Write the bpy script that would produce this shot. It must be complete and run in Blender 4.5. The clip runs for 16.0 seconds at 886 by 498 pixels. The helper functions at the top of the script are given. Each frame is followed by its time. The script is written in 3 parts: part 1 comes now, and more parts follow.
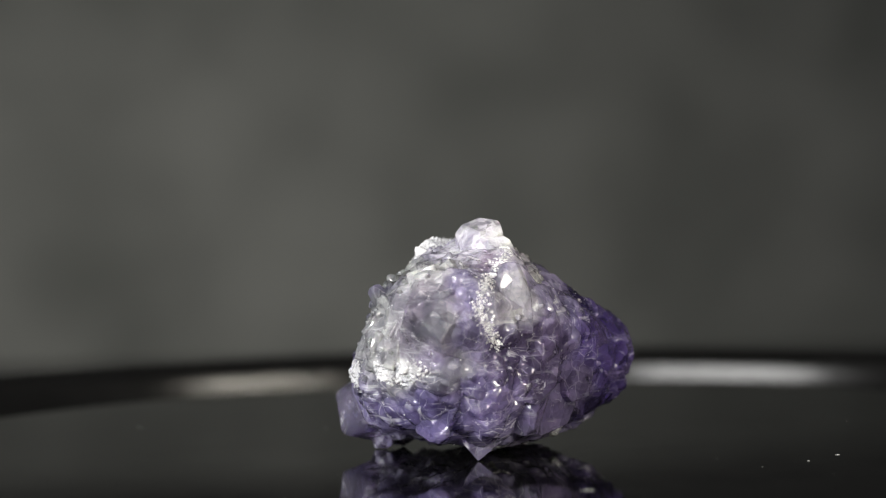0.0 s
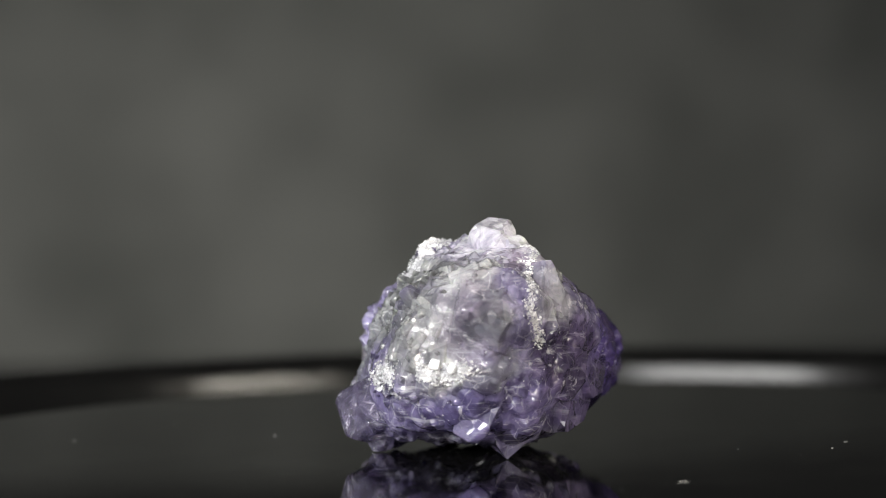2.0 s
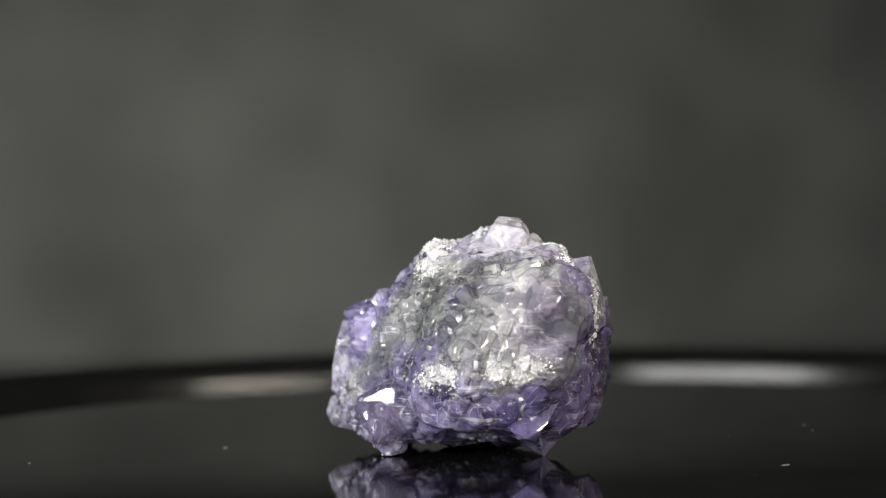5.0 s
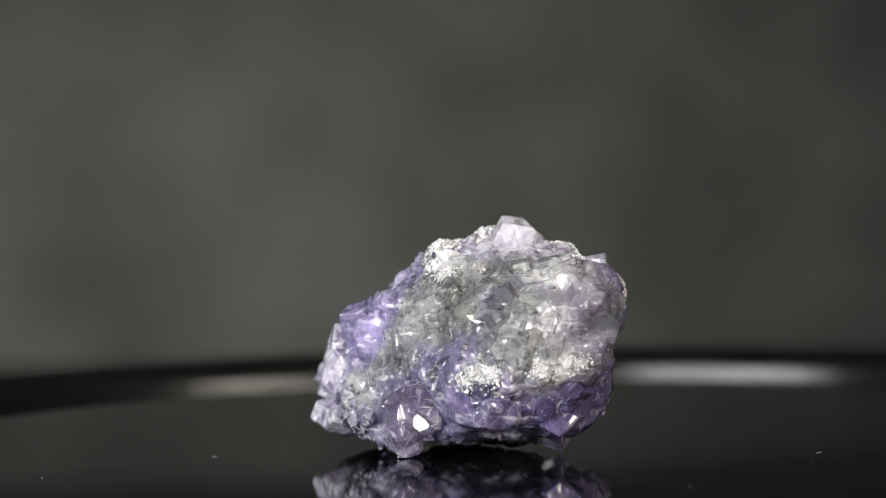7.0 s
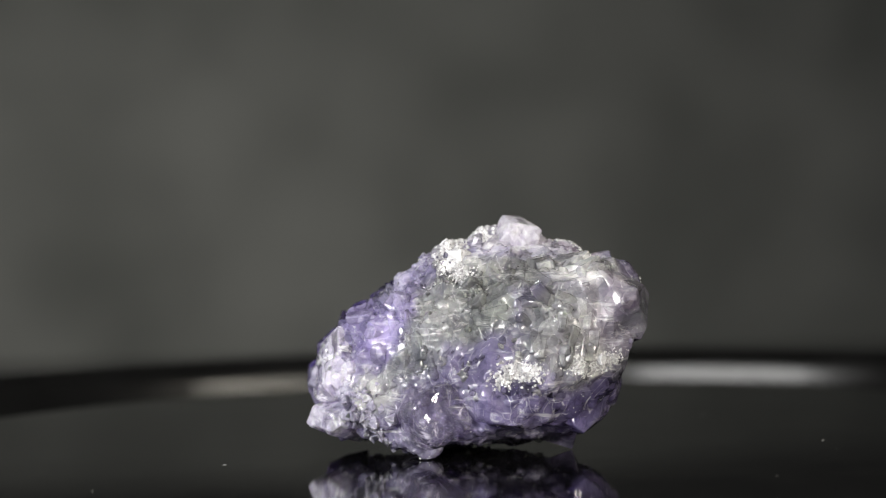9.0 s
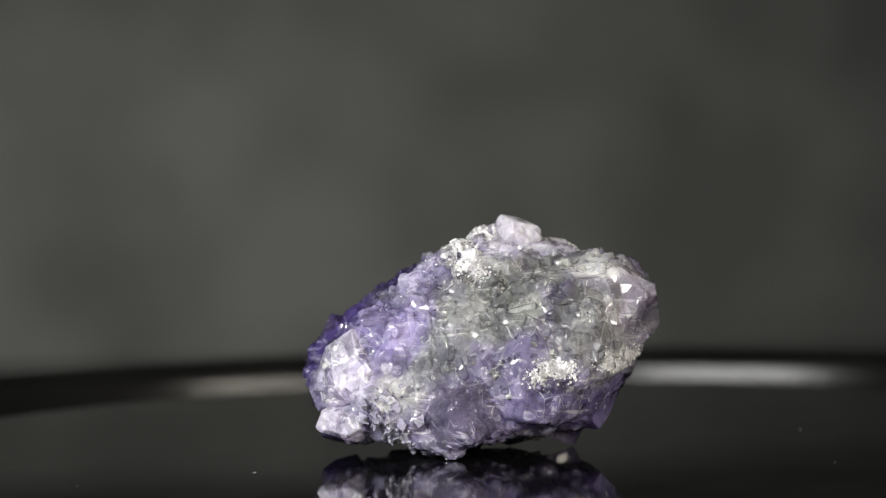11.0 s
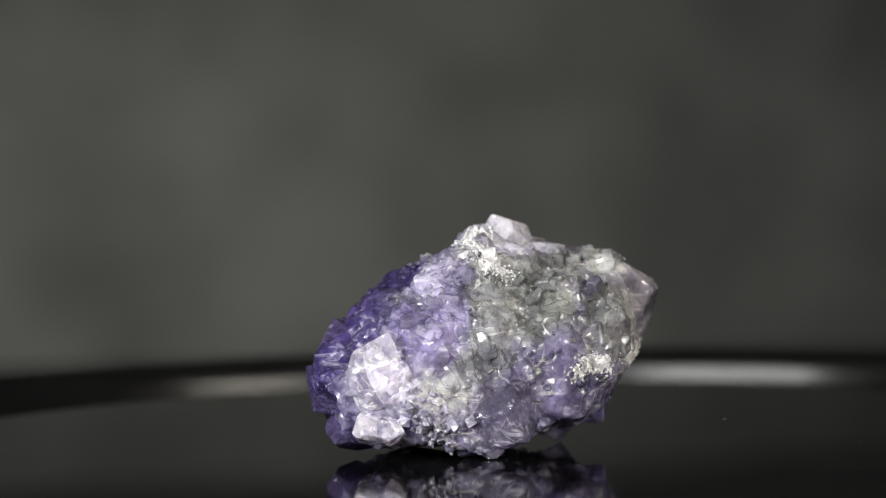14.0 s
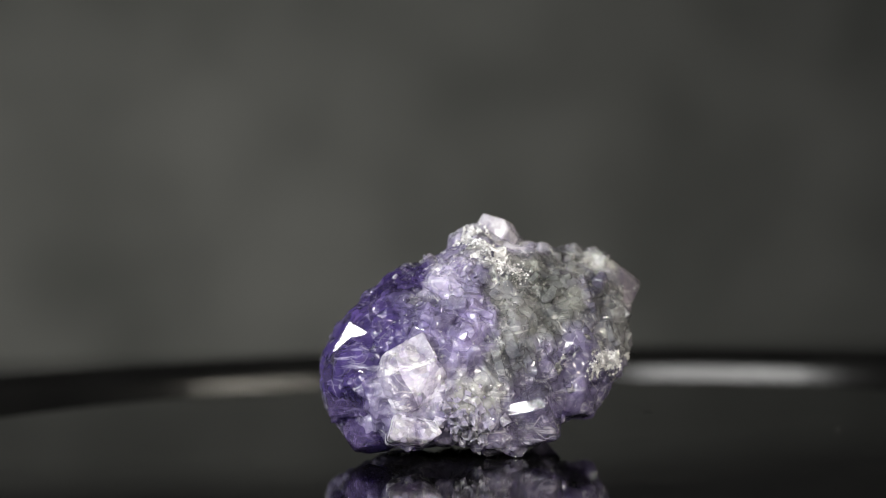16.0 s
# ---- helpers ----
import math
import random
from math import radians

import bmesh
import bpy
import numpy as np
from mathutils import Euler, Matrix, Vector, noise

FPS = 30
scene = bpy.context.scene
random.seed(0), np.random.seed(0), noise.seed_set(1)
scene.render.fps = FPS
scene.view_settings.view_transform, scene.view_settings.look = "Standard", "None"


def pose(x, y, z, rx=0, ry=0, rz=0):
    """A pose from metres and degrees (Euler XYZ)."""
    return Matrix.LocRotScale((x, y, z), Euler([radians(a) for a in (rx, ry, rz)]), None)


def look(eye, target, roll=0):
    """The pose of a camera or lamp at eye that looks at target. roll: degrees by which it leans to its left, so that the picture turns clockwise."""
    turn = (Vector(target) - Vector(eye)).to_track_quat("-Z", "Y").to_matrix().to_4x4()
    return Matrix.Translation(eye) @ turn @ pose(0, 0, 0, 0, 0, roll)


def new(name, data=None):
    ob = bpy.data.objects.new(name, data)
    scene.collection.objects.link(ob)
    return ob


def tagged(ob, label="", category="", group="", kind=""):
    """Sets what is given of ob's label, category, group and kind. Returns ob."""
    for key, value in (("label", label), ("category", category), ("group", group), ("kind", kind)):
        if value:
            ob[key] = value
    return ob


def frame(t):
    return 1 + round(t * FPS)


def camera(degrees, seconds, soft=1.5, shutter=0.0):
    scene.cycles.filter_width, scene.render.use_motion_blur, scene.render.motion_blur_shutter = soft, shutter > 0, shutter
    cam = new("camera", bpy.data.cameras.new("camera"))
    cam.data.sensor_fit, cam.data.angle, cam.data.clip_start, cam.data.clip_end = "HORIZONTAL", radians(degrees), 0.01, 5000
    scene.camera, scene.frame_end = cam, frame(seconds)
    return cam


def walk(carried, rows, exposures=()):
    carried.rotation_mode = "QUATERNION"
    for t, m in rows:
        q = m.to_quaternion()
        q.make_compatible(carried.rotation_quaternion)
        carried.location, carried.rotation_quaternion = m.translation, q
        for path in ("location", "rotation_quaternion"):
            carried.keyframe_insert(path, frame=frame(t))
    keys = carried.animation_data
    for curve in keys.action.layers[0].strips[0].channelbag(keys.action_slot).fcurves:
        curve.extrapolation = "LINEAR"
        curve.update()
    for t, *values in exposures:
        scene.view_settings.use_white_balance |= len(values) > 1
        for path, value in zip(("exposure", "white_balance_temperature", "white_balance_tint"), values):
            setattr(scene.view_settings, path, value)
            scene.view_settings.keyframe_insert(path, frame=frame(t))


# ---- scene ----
from mathutils.bvhtree import BVHTree
from mathutils.kdtree import KDTree

U = 0.007  # one unit of the plan: the turntable is 26 cm across
SPIN = 8.1  # degrees a second


def up(v):
    return Vector([c * U for c in v])


# ---- camera ----
cam = camera(14.0, 16.0, soft=0.8)
EYE = up((0.0, -63.85, 7.66))
VIEW = Matrix.Translation(EYE) @ Euler((radians(90 - 3.66), 0, radians(0.37))).to_matrix().to_4x4() @ pose(0, 0, 0, 0, 0, -1.40)
walk(cam, [(0.0, VIEW), (16.0, VIEW)], [(0.0, 0.15), (4.0, 0.10), (7.0, 0.0), (16.0, -0.06)])
cam.data.dof.use_dof = True
cam.data.dof.focus_distance = 62.4 * U
cam.data.dof.aperture_fstop = 16.0

# ---- world and lights ----
world = bpy.data.worlds.new("world")
scene.world = world
world.use_nodes = True
world.node_tree.nodes["Background"].inputs[0].default_value = (0.9, 0.95, 1.0, 1)
world.node_tree.nodes["Background"].inputs[1].default_value = 0.02

KEY = (-44, -52, 26)
FILL = (31, -50, 17)


def softbox(name, eye, target, sx, sy, watts, colour, spread=180):
    data = bpy.data.lights.new(name, "AREA")
    data.shape, data.size, data.size_y, data.energy, data.color = "RECTANGLE", sx * U, sy * U, watts, colour
    data.spread = radians(spread)
    ob = new(name, data)
    ob.matrix_basis = look(up(eye), up(target))
    return ob


softbox("key_softbox", KEY, (-15, 20, 2), 34, 20, 4.6, (1.0, 0.99, 0.97))
softbox("fill_softbox", FILL, (0, 0, 2), 20, 9, 0.19, (1.0, 0.93, 0.80), 60)


# ---- materials ----
def material(name):
    m = bpy.data.materials.new(name)
    m.use_nodes = True
    return m, m.node_tree.nodes, m.node_tree.links, m.node_tree.nodes["Principled BSDF"]


def ramp(nodes, links, source, stops):
    r = nodes.new("ShaderNodeValToRGB")
    r.color_ramp.elements[0].position, r.color_ramp.elements[0].color = stops[0][0], (*stops[0][1], 1)
    r.color_ramp.elements[1].position, r.color_ramp.elements[1].color = stops[-1][0], (*stops[-1][1], 1)
    for p, c in stops[1:-1]:
        r.color_ramp.elements.new(p).color = (*c, 1)
    links.new(source, r.inputs[0])
    return r.outputs[0]


def noise_node(nodes, links, vec, scale, detail=4.0, rough=0.55, swirl=0.0):
    n = nodes.new("ShaderNodeTexNoise")
    n.inputs["Scale"].default_value, n.inputs["Detail"].default_value, n.inputs["Roughness"].default_value = scale, detail, rough
    n.inputs["Distortion"].default_value = swirl
    links.new(vec, n.inputs["Vector"])
    return n.outputs["Fac"]


def set_ends(nodes, links, source, lo, hi, target):
    r = nodes.new("ShaderNodeMapRange")
    r.inputs[3].default_value, r.inputs[4].default_value = lo, hi
    links.new(source, r.inputs[0])
    links.new(r.outputs[0], target)


def blend(nodes, links, fac, a, b, mode="MIX"):
    """Mixes two colours; each of fac, a and b is a socket or a value."""
    mix = nodes.new("ShaderNodeMix")
    mix.data_type, mix.blend_type = "RGBA", mode
    for k, v in ((0, fac), (6, a), (7, b)):
        if isinstance(v, bpy.types.NodeSocket):
            links.new(v, mix.inputs[k])
        elif k == 0:
            mix.inputs[0].default_value = v
        else:
            mix.inputs[k].default_value = (*v, 1)
    return mix.outputs[2]


def relief(nodes, links, b, co, grain, strength):
    """Fine fracture relief: flat chips, each tilted its own way, at two sizes, with a trace of conchoidal ripples."""
    heights = []
    for scale in (grain, grain * 2.7):
        chips = nodes.new("ShaderNodeTexVoronoi")
        chips.inputs["Scale"].default_value = scale
        links.new(co, chips.inputs["Vector"])
        away = nodes.new("ShaderNodeVectorMath")
        away.operation = "SUBTRACT"
        links.new(co, away.inputs[0])
        links.new(chips.outputs["Position"], away.inputs[1])
        lean = nodes.new("ShaderNodeVectorMath")
        lean.operation = "SUBTRACT"
        links.new(chips.outputs["Color"], lean.inputs[0])
        lean.inputs[1].default_value = (0.5, 0.5, 0.5)
        tilt = nodes.new("ShaderNodeVectorMath")
        tilt.operation = "DOT_PRODUCT"
        links.new(away.outputs[0], tilt.inputs[0])
        links.new(lean.outputs[0], tilt.inputs[1])
        heights.append(tilt.outputs["Value"])
    ripple = nodes.new("ShaderNodeTexWave")
    ripple.wave_type = "RINGS"
    ripple.inputs["Scale"].default_value, ripple.inputs["Distortion"].default_value = grain * 0.35, 14.0
    ripple.inputs["Detail"].default_value, ripple.inputs["Detail Scale"].default_value = 3.0, 0.8
    links.new(co, ripple.inputs["Vector"])
    both = nodes.new("ShaderNodeMath")
    links.new(heights[0], both.inputs[0])
    links.new(heights[1], both.inputs[1])
    total = nodes.new("ShaderNodeMath")
    total.operation = "MULTIPLY_ADD"
    links.new(ripple.outputs["Fac"], total.inputs[0])
    total.inputs[1].default_value = 0.00004
    links.new(both.outputs[0], total.inputs[2])
    bump = nodes.new("ShaderNodeBump")
    bump.inputs["Strength"].default_value, bump.inputs["Distance"].default_value = 1.0, strength
    links.new(total.outputs[0], bump.inputs["Height"])
    links.new(bump.outputs[0], b.inputs["Normal"])


def frosted(nodes, links, b, co, colour, frost, threshold, clear, rough):
    """Milky frosting in patches over the clear colour; its swirls also paint in white fracture reflections."""
    frost_glint = noise_node(nodes, links, co, 380.0, 7.0, 0.68, 1.8)
    mask = ramp(nodes, links, frost_glint, [(threshold, (0, 0, 0)), (threshold + 0.16, (1, 1, 1))])
    links.new(blend(nodes, links, mask, colour, frost), b.inputs["Base Color"])
    set_ends(nodes, links, mask, clear, clear * 0.2, b.inputs["Transmission Weight"])
    set_ends(nodes, links, mask, rough, rough + 0.3, b.inputs["Roughness"])
    b.inputs["IOR"].default_value = 1.45


def mineral(name, dark, light, frost, clear, rough=0.12, frosting=0.5, grain=900.0, strength=0.4):
    """A glassy mineral of one hue."""
    m, nodes, links, b = material(name)
    co = nodes.new("ShaderNodeTexCoord").outputs["Object"]
    colour = ramp(nodes, links, noise_node(nodes, links, co, 170.0, 5.0, 0.6), [(0.36, dark), (0.64, light)])
    frosted(nodes, links, b, co, colour, frost, frosting, clear, rough)
    relief(nodes, links, b, co, grain, strength)
    return m


def cell_tone(nodes, links, co, scale, lo, hi):
    """Flat shards of lighter and darker mineral, one tone for each."""
    cells = nodes.new("ShaderNodeTexVoronoi")
    cells.inputs["Scale"].default_value = scale
    links.new(co, cells.inputs["Vector"])
    split = nodes.new("ShaderNodeSeparateColor")
    links.new(cells.outputs["Color"], split.inputs[0])
    return ramp(nodes, links, split.outputs[0], [(0.0, (lo, lo, lo * 1.04)), (1.0, (hi, hi, hi * 0.98))])


def zoned_mineral(name, base, zones, frost, clear, rough, frosting, grain, strength, whiten=0.7, glints=0.35, shards=0.35):
    """The bulk of the specimen: its natural colour zones run into one another; milky zones are less clear.
    Inside lie flat shards, under a smooth glassy skin. Crack reflections and sheen along parallel layers are painted
    white."""
    m, nodes, links, b = material(name)
    co = nodes.new("ShaderNodeTexCoord").outputs["Object"]
    wob = nodes.new("ShaderNodeTexNoise")
    wob.inputs["Scale"].default_value, wob.inputs["Detail"].default_value = 220.0, 5.0
    links.new(co, wob.inputs["Vector"])

    def shifted(amount):
        shift = nodes.new("ShaderNodeVectorMath")
        shift.operation = "MULTIPLY_ADD"
        links.new(wob.outputs["Color"], shift.inputs[0])
        shift.inputs[1].default_value = (amount,) * 3
        links.new(co, shift.inputs[2])
        return shift.outputs[0]

    broad, slight, bent = shifted(0.007), shifted(0.0012), shifted(0.0035)
    colour, glass = base, (clear,) * 3
    for at, inner, outer, hue, glassy in zones:
        far = nodes.new("ShaderNodeVectorMath")
        far.operation = "DISTANCE"
        links.new(broad, far.inputs[0])
        far.inputs[1].default_value = up(Vector(at) + Vector((0.5, 0.5, 0.5)))
        near = nodes.new("ShaderNodeMapRange")
        near.interpolation_type = "SMOOTHSTEP"
        near.inputs[1].default_value, near.inputs[2].default_value = inner * U, outer * U
        near.inputs[3].default_value, near.inputs[4].default_value = 1.0, 0.0
        links.new(far.outputs["Value"], near.inputs[0])
        colour = blend(nodes, links, near.outputs[0], colour, hue)
        glass = blend(nodes, links, near.outputs[0], glass, (glassy,) * 3)
    tone = ramp(nodes, links, noise_node(nodes, links, co, 230.0, 9.0, 0.7, 1.2), [(0.33, (0.62, 0.62, 0.65)), (0.5, (0.97, 0.97, 0.97)), (0.68, (1.3, 1.3, 1.28))])
    colour = blend(nodes, links, 1.0, colour, tone, "MULTIPLY")
    colour = blend(nodes, links, 1.0, colour, cell_tone(nodes, links, slight, 230.0, 1 - shards, 1 + shards), "MULTIPLY")
    colour = blend(nodes, links, 1.0, colour, cell_tone(nodes, links, slight, 800.0, 1 - shards * 0.6, 1 + shards * 0.6), "MULTIPLY")
    # milky frosting, swirled to paint white reflections of inner fractures too
    frost_glint = noise_node(nodes, links, co, 380.0, 7.0, 0.68, 1.8)
    mask = ramp(nodes, links, frost_glint, [(frosting, (0, 0, 0)), (frosting + 0.16, (1, 1, 1))])
    # reflections off inner cracks, painted as thin white lines
    crack = nodes.new("ShaderNodeTexVoronoi")
    crack.feature = "DISTANCE_TO_EDGE"
    crack.inputs["Scale"].default_value = 330.0
    links.new(bent, crack.inputs["Vector"])
    seam = ramp(nodes, links, crack.outputs["Distance"], [(0.0, (glints,) * 3), (0.035, (0, 0, 0))])
    patch = ramp(nodes, links, noise_node(nodes, links, co, 240.0, 3.0, 0.5), [(0.45, (0, 0, 0)), (0.6, (1, 1, 1))])
    seam = blend(nodes, links, 1.0, seam, patch, "MULTIPLY")
    # bright sheen streaks along parallel layers, put into the colour
    layers = nodes.new("ShaderNodeMapping")
    layers.inputs["Rotation"].default_value = (radians(18), radians(12), radians(-32))
    layers.inputs["Scale"].default_value = (0.35, 0.35, 3.2)
    links.new(slight, layers.inputs["Vector"])
    sheen = ramp(nodes, links, noise_node(nodes, links, layers.outputs[0], 420.0, 3.0, 0.6), [(0.56, (0, 0, 0)), (0.66, (glints * 1.6,) * 3)])
    sheen = blend(nodes, links, 1.0, sheen, patch, "MULTIPLY")
    mask = blend(nodes, links, 1.0, blend(nodes, links, 1.0, mask, seam, "LIGHTEN"), sheen, "LIGHTEN")
    links.new(blend(nodes, links, mask, colour, blend(nodes, links, whiten, colour, frost)), b.inputs["Base Color"])
    links.new(blend(nodes, links, mask, glass, (0.08, 0.08, 0.08)), b.inputs["Transmission Weight"])
    set_ends(nodes, links, mask, rough, rough + 0.25, b.inputs["Roughness"])
    b.inputs["IOR"].default_value = 1.43
    b.inputs["Coat Weight"].default_value, b.inputs["Coat Roughness"].default_value, b.inputs["Coat IOR"].default_value = 0.3, 0.05, 1.43
    b.inputs["Subsurface Weight"].default_value = 0.5
    b.inputs["Subsurface Radius"].default_value = (1.0, 0.85, 1.15)
    b.inputs["Subsurface Scale"].default_value = 0.010
    relief(nodes, links, b, co, grain, strength)
    return m


# (place, full within, gone beyond, colour, clearness)
ZONES = [((0.97, -2.1, 1.6), 0.7, 1.3, (0.149, 0.116, 0.231), 0.55), ((2.3, -0.3, 1.7), 1.0, 1.8, (0.125, 0.0906, 0.299), 0.6),
         ((1.5, -1.2, 0.9), 0.6, 1.1, (0.18, 0.146, 0.291), 0.55), ((0.1, -2.3, 0.8), 0.5, 1.0, (0.171, 0.142, 0.292), 0.5),
         ((-0.9, -2.1, 0.9), 0.6, 1.1, (0.209, 0.176, 0.383), 0.5), ((-1.6, -1.3, 0.8), 0.5, 0.9, (0.23, 0.2, 0.378), 0.45),
         ((0.3, 2.3, 1.9), 0.9, 1.6, (0.12, 0.0856, 0.299), 0.6), ((0.6, 1.2, 2.7), 0.6, 1.2, (0.129, 0.0906, 0.299), 0.55),
         ((-0.39, -2.9, 1.6), 0.25, 0.55, (0.281, 0.272, 0.351), 0.5), ((-1.35, -2.3, 2.1), 0.6, 1.1, (0.353, 0.346, 0.393), 0.3),
         ((-0.9, -2.9, 2.7), 0.5, 1.1, (0.319, 0.289, 0.353), 0.4), ((-0.5, -3.1, 2.6), 0.25, 0.6, (0.257, 0.257, 0.302), 0.45),
         ((-0.6, -2.2, 3.4), 0.5, 0.9, (0.653, 0.642, 0.692), 0.3), ((0.3, -1.2, 3.7), 0.8, 1.3, (0.612, 0.577, 0.713), 0.3),
         ((0.33, -2.0, 3.4), 0.2, 0.5, (0.395, 0.327, 0.459), 0.4), ((0.8, -2.6, 2.9), 0.45, 0.8, (0.395, 0.38, 0.467), 0.4),
         ((-1.3, -2.0, 2.5), 0.4, 0.9, (0.319, 0.316, 0.349), 0.35), ((-1.3, -0.6, 2.8), 0.6, 1.2, (0.258, 0.264, 0.272), 0.35),
         ((-1.0, -1.3, 3.1), 0.35, 0.7, (0.201, 0.199, 0.213), 0.35), ((-1.7, 0.15, 2.4), 0.4, 0.8, (0.318, 0.323, 0.339), 0.35),
         ((-1.7, 0.6, 1.75), 0.4, 0.8, (0.34, 0.34, 0.405), 0.5), ((-1.3, 1.35, 2.5), 0.5, 1.0, (0.402, 0.345, 0.649), 0.4),
         ((-0.7, 1.0, 3.2), 0.4, 0.8, (0.474, 0.428, 0.677), 0.4), ((-1.2, 2.3, 1.6), 0.4, 0.8, (0.751, 0.711, 0.9), 0.3),
         ((-1.75, 1.35, 1.1), 0.35, 0.65, (0.537, 0.532, 0.555), 0.35), ((-1.9, 0.3, 0.6), 0.5, 0.8, (0.334, 0.304, 0.451), 0.55),
         ((-0.64, -0.15, 3.5), 0.15, 0.35, (0.17, 0.13, 0.274), 0.45),
         ((-1.95, -1.5, 1.6), 0.08, 0.3, (0.78, 0.78, 0.79), 0.1), ((-1.43, -2.4, 1.73), 0.08, 0.32, (0.78, 0.78, 0.79), 0.1),
         ((-1.05, -2.68, 1.68), 0.08, 0.3, (0.76, 0.76, 0.77), 0.1), ((0.22, -2.85, 2.95), 0.05, 0.25, (0.76, 0.74, 0.78), 0.1),
         ((0.74, -1.0, 3.75), 0.1, 0.35, (0.78, 0.78, 0.8), 0.1), ((-0.9, -0.2, 3.3), 0.1, 0.4, (0.74, 0.75, 0.75), 0.1)]
BULK = zoned_mineral("zoned_fluorite", (0.28, 0.25, 0.42), ZONES, (0.92, 0.92, 0.94), 0.42, 0.05, 0.57, 300, 0.7, 0.7, 0.35, 0.28)
SHARD = zoned_mineral("zoned_crystal", (0.28, 0.25, 0.42), ZONES, (0.9, 0.9, 0.93), 0.6, 0.03, 0.59, 280, 0.6, 0.6, 0.2)
MATRIX = zoned_mineral("zoned_matrix", (0.34, 0.33, 0.37), ZONES, (0.95, 0.95, 0.95), 0.3, 0.06, 0.53, 560, 1.4, 0.8, 0.4, 0.45)
PALE = zoned_mineral("frosted_pale_fluorite", (0.60, 0.55, 0.78), [], (0.92, 0.90, 0.96), 0.35, 0.14, 0.50, 520, 1.8, 0.8, 0.5, 0.42)
CLEAR = zoned_mineral("clear_pale_fluorite", (0.48, 0.44, 0.62), [], (0.93, 0.92, 0.96), 0.85, 0.02, 0.58, 200, 0.15, 0.6, 0.35)
CRUST = mineral("white_crust", (0.54, 0.54, 0.56), (0.74, 0.74, 0.77), (0.86, 0.86, 0.89), 0.3, 0.08, 0.45, 1600)
GLASSY = zoned_mineral("polished_purple_fluorite", (0.17, 0.13, 0.31), [], (0.6, 0.56, 0.8), 0.75, 0.02, 0.59, 160, 0.1, 0.5, 0.25, 0.3)


def acrylic():
    m, nodes, links, b = material("black_acrylic")
    co = nodes.new("ShaderNodeTexCoord").outputs["Object"]
    smear = noise_node(nodes, links, co, 60.0, 5.0, 0.6)
    links.new(ramp(nodes, links, smear, [(0.3, (0.0015, 0.0015, 0.0015)), (0.7, (0.004, 0.004, 0.0038))]), b.inputs["Base Color"])
    links.new(ramp(nodes, links, smear, [(0.35, (0.03, 0.03, 0.03)), (0.75, (0.09, 0.09, 0.09))]), b.inputs["Roughness"])
    b.inputs["IOR"].default_value = 1.34
    return m


def plastic(name, colour, rough, spread, gloss=0.5):
    m, nodes, links, b = material(name)
    co = nodes.new("ShaderNodeTexCoord").outputs["Object"]
    n = noise_node(nodes, links, co, 90.0, 6.0, 0.6)
    links.new(ramp(nodes, links, n, [(0.3, [c * (1 - spread) for c in colour]), (0.7, [c * (1 + spread) for c in colour])]), b.inputs["Base Color"])
    links.new(ramp(nodes, links, n, [(0.3, (rough,) * 3), (0.7, (rough + 0.08,) * 3)]), b.inputs["Roughness"])
    b.inputs["Specular IOR Level"].default_value = gloss
    return m


def felt(name, lo, hi, scale, stain):
    """Mottled grey fabric: large cloudy stains and a fine weave."""
    m, nodes, links, b = material(name)
    co = nodes.new("ShaderNodeTexCoord").outputs["Object"]
    big = noise_node(nodes, links, co, scale, 3.0, 0.55)
    fine = noise_node(nodes, links, co, scale * 60, 2.0, 0.5)
    colour = ramp(nodes, links, big, [(0.30, lo), (0.70, hi)])
    mix = nodes.new("ShaderNodeMix")
    mix.data_type, mix.blend_type = "RGBA", "MULTIPLY"
    mix.inputs[0].default_value = 0.35
    links.new(colour, mix.inputs[6])
    links.new(ramp(nodes, links, fine, [(0.2, (0.6, 0.6, 0.6)), (0.8, (1, 1, 1))]), mix.inputs[7])
    links.new(mix.outputs[2], b.inputs["Base Color"])
    b.inputs["Roughness"].default_value = 0.95
    bump = nodes.new("ShaderNodeBump")
    bump.inputs["Strength"].default_value, bump.inputs["Distance"].default_value = stain, 0.002
    links.new(fine, bump.inputs["Height"])
    links.new(bump.outputs[0], b.inputs["Normal"])
    return m


ACRYLIC = acrylic()
RIM = plastic("glossy_black_rim", (0.006, 0.006, 0.006), 0.13, 0.2, 0.12)
LEDGE = plastic("matt_black_ledge", (0.006, 0.006, 0.006), 0.7, 0.3, 0.02)
CLOTH = felt("grey_backdrop_cloth", (0.110, 0.114, 0.106), (0.198, 0.202, 0.189), 21.0, 0.2)
TABLE = felt("dark_table", (0.02, 0.018, 0.016), (0.035, 0.032, 0.03), 20.0, 0.1)
WALL = felt("dim_wall", (0.05, 0.05, 0.05), (0.08, 0.08, 0.078), 3.0, 0.1)
DUST = plastic("pale_dust", (0.34, 0.34, 0.33), 0.7, 0.1)


# ---- building helpers ----
def part(name, bm, mat, parent=None, label=""):
    me = bpy.data.meshes.new(name)
    bm.to_mesh(me)
    bm.free()
    me.materials.append(mat)
    ob = new(name, me)
    ob.parent = parent
    return tagged(ob, label) if label else ob


